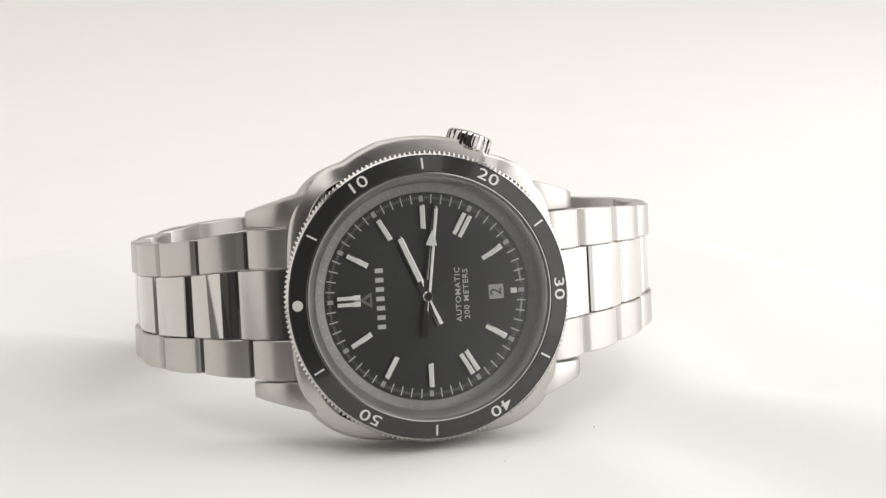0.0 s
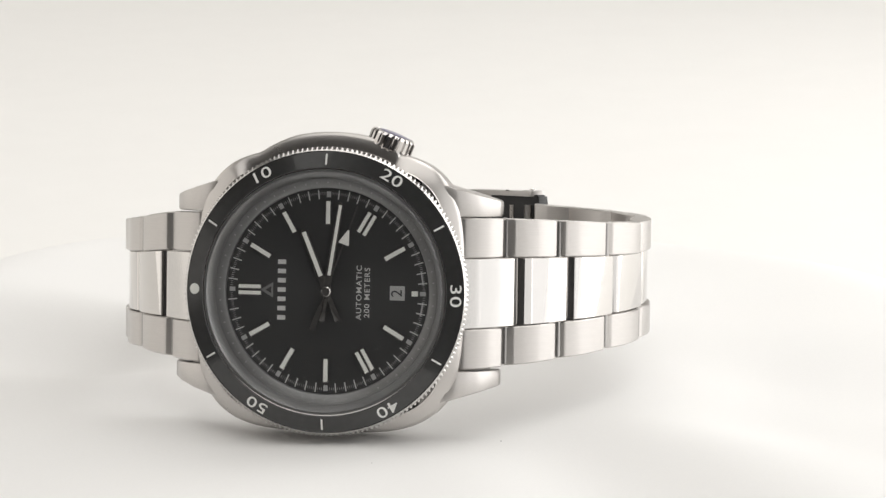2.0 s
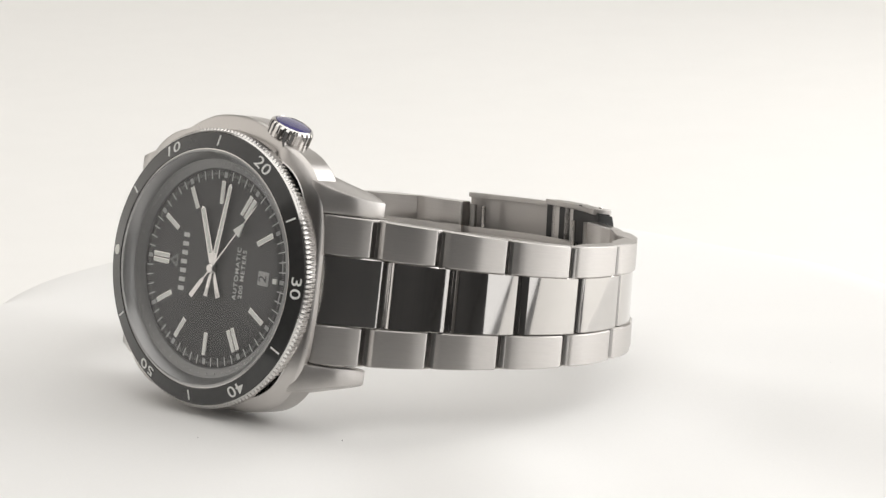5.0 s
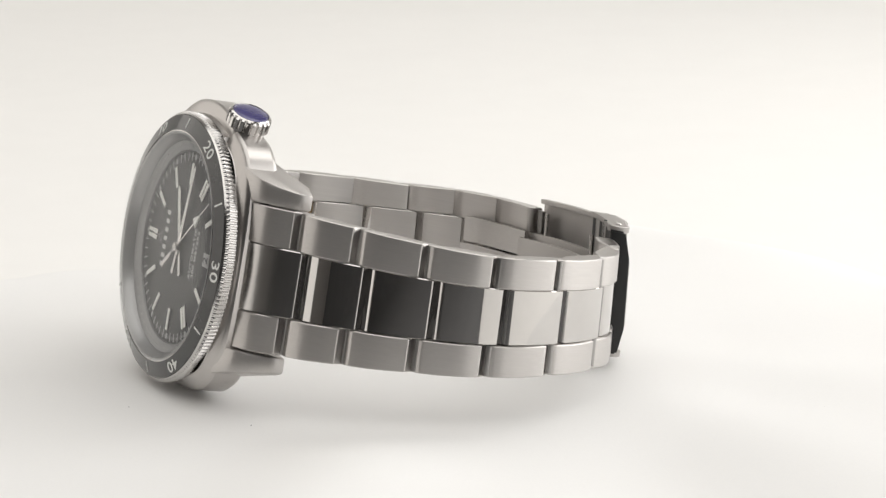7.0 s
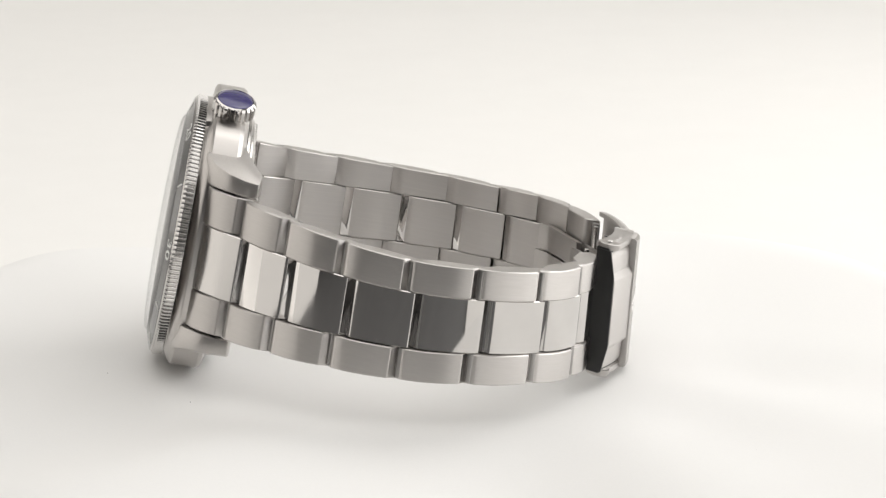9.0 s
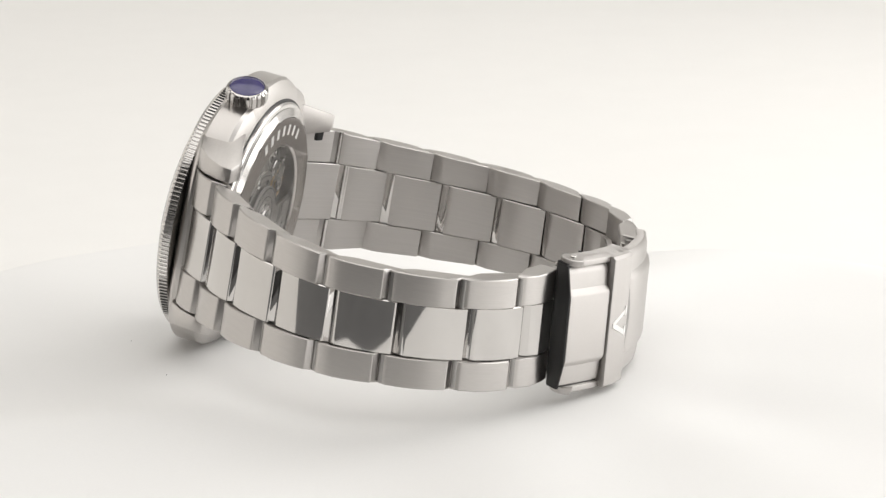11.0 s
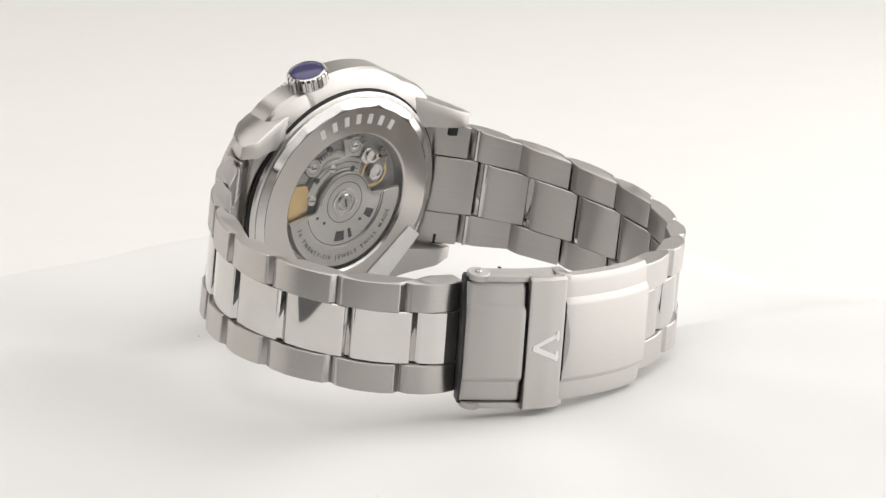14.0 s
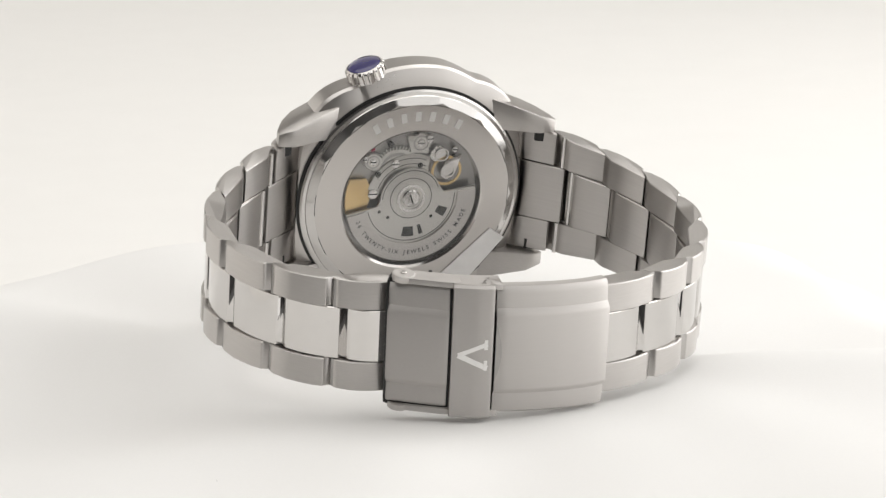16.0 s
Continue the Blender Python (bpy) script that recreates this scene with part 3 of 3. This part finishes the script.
def link(name, pa, pb, ya, yb, material, watch, out, label, bulge=0.45, thick=2.7, first=False, last=False):
    """One link from joint pa to pb (x, z); ya, yb: its (low, high) heights at either end; out: side that faces outwards."""
    a, b = Vector((pa[0], 0, pa[1])), Vector((pb[0], 0, pb[1]))
    s = (b - a).normalized()
    t = Vector((s.z, 0, -s.x)) * out
    length = (b - a).length
    g, far, barrel = 0.36, 0.35, 0.7
    quarter = [radians(q) for q in (0, 22, 45, 68, 90)]
    # the end towards the dial slopes down to its hinge, the other is a neat edge over a barrel
    round_off = 0.8 if material is POLISHED else 1.0
    prof = [(g + u * round_off, v * round_off) for u, v in ((0, -1.7), (0.03, -1.12), (0.14, -0.9), (1.0, -0.16), (1.2, -0.04), (1.42, 0.04))]
    prof += [(length * k / 5, bulge * math.sin(math.pi * k / 5)) for k in (2, 3, 4)]
    prof += [(length - g - far + far * math.sin(q), -far + far * math.cos(q)) for q in quarter]
    prof += [(length - g - barrel + barrel * math.cos(q), -thick + barrel - barrel * math.sin(q)) for q in quarter]
    prof += [(g + 0.3, -thick), (g, -thick + 0.3)]

    def sheared(u, v):
        hold = u / length if first else 1 - u / length if last else 1.0
        # the inner ends draw back, as the bracelet bends inwards
        back = 0.75 * (v / thick if u > length / 2 else -v / thick) if v < -1.0 else 0.0
        return u + back + hold * shear_at(v, thick), v
    prof = [sheared(u, v) for u, v in prof]
    bm = bmesh.new()
    lo = [(u - length / 2, ya[0] + (yb[0] - ya[0]) * u / length - 0, v) for u, v in prof]
    hi = [(u - length / 2, ya[1] + (yb[1] - ya[1]) * u / length - 0, v) for u, v in prof]
    mid = (ya[0] + ya[1] + yb[0] + yb[1]) / 4
    c = 0.14
    rows = []
    for row, inset, dy in ((lo, c, 0.0), (lo, 0.0, c), (hi, 0.0, -c), (hi, c, 0.0)):
        rows.append([(u * (1 - 2 * inset / length), y - mid + dy, v - inset * (1 if v > -thick / 2 else -1)) for u, y, v in row])
    lean = slant((pa[1] + pb[1]) / 2)
    own = mid - (pa[2] + pb[2]) / 2
    rows = [[(u + lean * (y + own) * s.z, y, v + lean * (y + own) * t.z) for u, y, v in row] for row in rows]
    grow(bm, rows, closed_v=True, caps=True)
    y_axis = Vector((0, 1, 0))
    m3 = Matrix((s, y_axis, t)).transposed()
    o = (a + b) / 2
    m = Matrix.Translation((o.x * MM, mid * MM, o.z * MM)) @ m3.to_4x4()
    ob = part(name, bm, material, watch, label, LEAN @ m, angle=38)
    if material in (POLISHED, FINE_STEEL):
        ob.data.materials.append(BRUSHED)
        for f in ob.data.polygons:
            f.material_index = int(f.center.z < -0.7 * thick * MM)
    return ob


def rod(pa, y0, y1, radius, depth, out, s, watch, material, name):
    t = Vector((s.z, 0, -s.x)) * out
    o = Vector((pa[0], 0, pa[1])) + t * depth + s * shear_at(depth)
    lean = slant(pa[1])
    bm = bmesh.new()
    grow(bm, [[(o.x + radius * math.cos(k * math.pi / 6), y, o.z + radius * math.sin(k * math.pi / 6) + lean * (y - pa[2])) for k in range(12)] for y in (y0, y1)],
         closed_v=True, caps=True)
    return part(name, bm, material, watch, "", LEAN)


def notches(watch):
    for sx in (1, -1):
        for sy in (1, -1):
            part("notch", prism([(sx * 21.7, -9.9), (sx * 23.3, -10.6), (sx * 23.3, -8.4), (sx * 21.7, -8.0)], sy * 9.2, sy * 11.0, "y"), BLACK, watch, "dark pin notch", LEAN)


def bracelet(watch):
    notches(watch)
    for side, out in ((SIX, -1), (TWELVE, 1)):
        pts = [Vector(p) for p in side]
        n = len(pts)

        def along(q):
            i = min(n - 2, max(0, int(q)))
            return pts[i].lerp(pts[i + 1], q - i)
        for i in range(n - 1):
            a, b = pts[i], pts[i + 1]
            inner = lambda p: p.w * 0.47
            s = Vector((b.x - a.x, 0, b.y - a.y)).normalized()
            e = along(i + 1.22) if i < n - 2 else b
            spans = ((b, b.z + inner(b), b.z + b.w - 0.3), (b, b.z - b.w + 0.3, b.z - inner(b)), (e, e.z - inner(e) + 0.2, e.z + inner(e) - 0.2))
            for p, y0, y1 in spans:
                rod(p, y0, y1, 0.40, -2.50, out, s, watch, POLISHED, "link_pin")
                # added dark rod fills the joint, its colour standing for the gap's shade
                rod(p, y0, y1, 0.66, -1.35, out, s, watch, DARK_STEEL, "link_gap_shade")
            first = i == 0
            kind = "end_link" if first else "outer_link"
            link(kind, a, b, (a.z + inner(a) + 0.06, a.z + a.w), (b.z + inner(b) + 0.06, b.z + b.w), BRUSHED, watch, out, "brushed steel outer link", 0.6, first=first, last=i == n - 2)
            link(kind, a, b, (a.z - a.w, a.z - inner(a) - 0.06), (b.z - b.w, b.z - inner(b) - 0.06), BRUSHED, watch, out, "brushed steel outer link", 0.6, first=first, last=i == n - 2)
            c, d = along(i + 0.0 if first else i + 0.22), along(min(n - 1, i + 1.22))
            link("centre_link", c, d, (c.z - inner(c), c.z + inner(c)), (d.z - inner(d), d.z + inner(d)), FINE_STEEL if first else POLISHED, watch, out,
                 "satin steel end link" if first else "mirror-polished steel centre link", 0.45, first=first, last=i == n - 2)


# outer face of the clasp: x, z, middle height
CLASP = ((24.6, -68.4, 3.7), (20.5, -70.6, 3.8), (16.3, -72.5, 3.85), (12.0, -73.7, 3.8), (8.0, -74.3, 3.75), (3.5, -74.6, 3.6), (-1.5, -74.5, 3.4), (-6.0, -73.9, 3.2), (-10.3, -72.8, 3.0))


def clasp_at(x):
    for (x0, z0, y0), (x1, z1, y1) in zip(CLASP, CLASP[1:]):
        if x1 <= x <= x0:
            break
    q = (x - x0) / (x1 - x0)
    return Vector((x, y0 + (y1 - y0) * q, z0 + (z1 - z0) * q))


def ribbon(x0, x1, profile, n=10, lift=0.0):
    """Sweep a closed profile of (y, outward) along the clasp."""
    bm = bmesh.new()
    rows = []
    for k in range(n + 1):
        x = x0 + (x1 - x0) * k / n
        p = clasp_at(x)
        e = clasp_at(max(-10.3, x - 0.8)) - clasp_at(min(24.6, x + 0.8))
        e.y = 0
        e.normalize()
        t = Vector((e.z, 0, -e.x))
        if t.z > 0:
            t = -t
        rows.append([tuple(p + Vector((0, y, 0.125 * y)) + t * (v + lift)) for y, v in profile])
    grow(bm, rows, closed_v=True, caps=True)
    bmesh.ops.recalc_face_normals(bm, faces=bm.faces[:])
    es = [e for e in bm.edges if len(e.link_faces) == 2 and e.calc_face_angle(0) > 0.9]
    bmesh.ops.bevel(bm, geom=es, offset=0.16, segments=2, profile=0.6, affect="EDGES", clamp_overlap=True)
    return bm


def stepped(h, drop=0.75):
    """Cross-section with a raised middle and lower rounded shoulders."""
    top = [(-h, -2.6), (-h, -1.25), (-h + 0.35, -drop - 0.15), (-h + 1.0, -drop), (-h + 3.2, -drop + 0.1), (-h + 3.9, -0.08), (-h + 4.3, 0.0)]
    shell = top + [(-y, v) for y, v in reversed(top)]
    return shell + [(h - 0.8, -2.6), (h - 0.8, -1.7), (-h + 0.8, -1.7), (-h + 0.8, -2.6)]


def clasp(watch):
    cover = part("clasp_cover", ribbon(9.0, -9.8, stepped(9.9)), CLASP_STEEL, watch, "brushed steel folding clasp cover with stepped shoulders", LEAN)
    part("clasp_block", ribbon(24.3, 15.9, stepped(9.25)), CLASP_STEEL, watch, "brushed steel clasp end block", LEAN)
    # thin black plate carries the steel end face's dark reflection in its colour
    part("end_shade_plate", ribbon(24.58, 24.25, [(-9.6, -3.3), (-9.6, -0.95), (-5.6, -0.12), (5.6, -0.12), (9.6, -0.95), (9.6, -3.3)], n=1), BLACK, watch, "black plate for the dark reflection on the end face", LEAN)
    flap = part("safety_flap", ribbon(15.5, 9.4, [(-10.35, -3.4), (-10.35, -0.2), (-10.0, 0.25), (10.0, 0.25), (10.35, -0.2), (10.35, -3.4)]), CLASP_STEEL, watch,
                "brushed steel safety flap with a pale triangle", LEAN)
    # frame coloured black to give the shade in the gap round the block
    part("clasp_frame", ribbon(24.4, 8.0, [(-9.85, -3.4), (-9.85, -1.3), (9.85, -1.3), (9.85, -3.4)]), BLACK, watch, "inner frame painted black for the shade in its gap", LEAN)
    for s in (1, -1):
        lo, hi = (9.45, 10.35) if s > 0 else (-10.35, -9.45)
        part("side_arm", ribbon(23.4, 8.1, [(lo, -3.9), (lo, -0.75), (hi, -0.75), (hi, -3.9)]), CLASP_STEEL, flap, "rounded side arm")
        p = clasp_at(21.6)
        top = p.y + (10.35 if s > 0 else -10.35)
        z = p.z + 0.125 * (10.35 * s) + 2.4
        head = disc(1.75, -0.85, 0.12, 32, bevel=0.12)
        arm = part("arm_head", head, CLASP_STEEL, flap, "rounded arm end", at(21.6, top, z, 0, -90 * s))
        part("pin", disc(0.48, 0.0, 0.42, 20, bevel=0.12), POLISHED, arm, "round pin head")
        part("pin_hole", disc(0.28, 0.0, 0.14, 14, -4.2, 0.0), BLACK, arm)
    # solid dark crescent on the cover, coloured as the shade of a recess
    crescent = [(8.98, -4.6)] + [(8.98 - 0.95 * math.sin(math.pi * k / 12), -4.6 + 9.2 * k / 12) for k in range(1, 12)] + [(8.98, 4.6)]
    bm = bmesh.new()
    grow(bm, [[tuple(clasp_at(x) + Vector((0, y, 0.125 * y - up))) for x, y in crescent] for up in (-0.3, 0.05)], closed_v=True, caps=True)
    part("thumb_recess_shade", bm, DARK_STEEL, cover, "dark crescent for the shade of a thumb recess")
    # triangle emblem on the flap
    bm = bmesh.new()

    def stroke(x0, y0, x1, y1, w):
        n = Vector((y1 - y0, x0 - x1)).normalized() * (w / 2)
        ring = [(x0 + n.x, y0 + n.y), (x1 + n.x, y1 + n.y), (x1 - n.x, y1 - n.y), (x0 - n.x, y0 - n.y)]
        grow(bm, [[tuple(clasp_at(12.4 + x) + Vector((0.08, y - 0.4, 0.125 * (y - 0.4) - lay))) for x, y in ring] for lay in (0.1, 0.37)],
             closed_v=True, caps=True)
    stroke(2.1, 0.0, -2.2, 1.9, 0.62)
    stroke(2.1, 0.0, -2.2, -1.9, 0.8)
    stroke(-1.95, 2.5, -1.95, 1.0, 0.5)
    stroke(-1.95, -0.7, -1.95, -2.2, 0.5)
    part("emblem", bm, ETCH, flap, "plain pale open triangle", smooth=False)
    # folded blades inside
    part("fold_blade", ribbon(19.0, -9.6, [(-4.2, -5.2), (-4.2, -4.3), (4.2, -4.3), (4.2, -5.2)]), CLASP_STEEL, watch, "curved steel folding blade", LEAN)
    part("fold_blade", ribbon(14.0, -10.0, [(-3.2, -7.0), (-3.2, -6.0), (3.2, -6.0), (3.2, -7.0)]), CLASP_STEEL, watch, "curved steel folding blade", LEAN)


def inner_blade(watch, q0, q1, depth, y0, y1, thick=0.9):
    """A folding blade that lies inside the links of the twelve side."""
    pts = [Vector(p) for p in TWELVE]
    bm, rows, n = bmesh.new(), [], 14
    for k in range(n + 1):
        q = q0 + (q1 - q0) * k / n
        i = min(len(pts) - 2, int(q))
        # ease across the joints so that the blade runs in one curve
        p = pts[i].lerp(pts[i + 1], q - i)
        lo, hi = max(0.0, q - 0.5), min(len(pts) - 1.001, q + 0.5)
        e = pts[int(hi)].lerp(pts[int(hi) + 1], hi - int(hi)) - pts[int(lo)].lerp(pts[int(lo) + 1], lo - int(lo))
        e = Vector((e.x, 0, e.y)).normalized()
        t = Vector((e.z, 0, -e.x))
        if t.x < 0 and t.z < 0:
            t = -t
        if t.x < 0:
            t = -t
        o = Vector((p.x, p.z, p.y)) + t * depth
        lean = slant(p.y)
        rows.append([tuple(o + Vector((0, y, lean * y)) + t * v) for y, v in ((y0, 0), (y1, 0), (y1, thick), (y0, thick))])
    grow(bm, rows, closed_v=True, caps=True)
    return part("fold_blade", bm, BRUSHED, watch, "curved steel folding blade", LEAN)


def wristwatch():
    watch = new("wristwatch")
    case(watch)
    bezel(watch)
    dial(watch)
    caseback(watch)
    bracelet(watch)
    clasp(watch)
    inner_blade(watch, 7.7, 8.99, 3.3, 0.4, 4.6)
    inner_blade(watch, 7.62, 8.99, 3.3, -4.8, 0.0)
    sweep_pointer = pointers(watch)
    tagged(watch, "steel dive wristwatch with black dial, lying on white cloth", "wristwatch")
    return watch, sweep_pointer


TABLE_TOP = turntable()
WATCH, SWEEP = wristwatch()


def motions():
    rows = [(float(t), pose(0, 0, 0, 0, 0, a)) for t, a in enumerate(TURN)]
    walk(TABLE_TOP, rows)
    walk(WATCH, rows)
    walk(SWEEP, [(t * 0.5, LEAN @ clock(97.5 + 3.0 * t)) for t in range(33)])


motions()
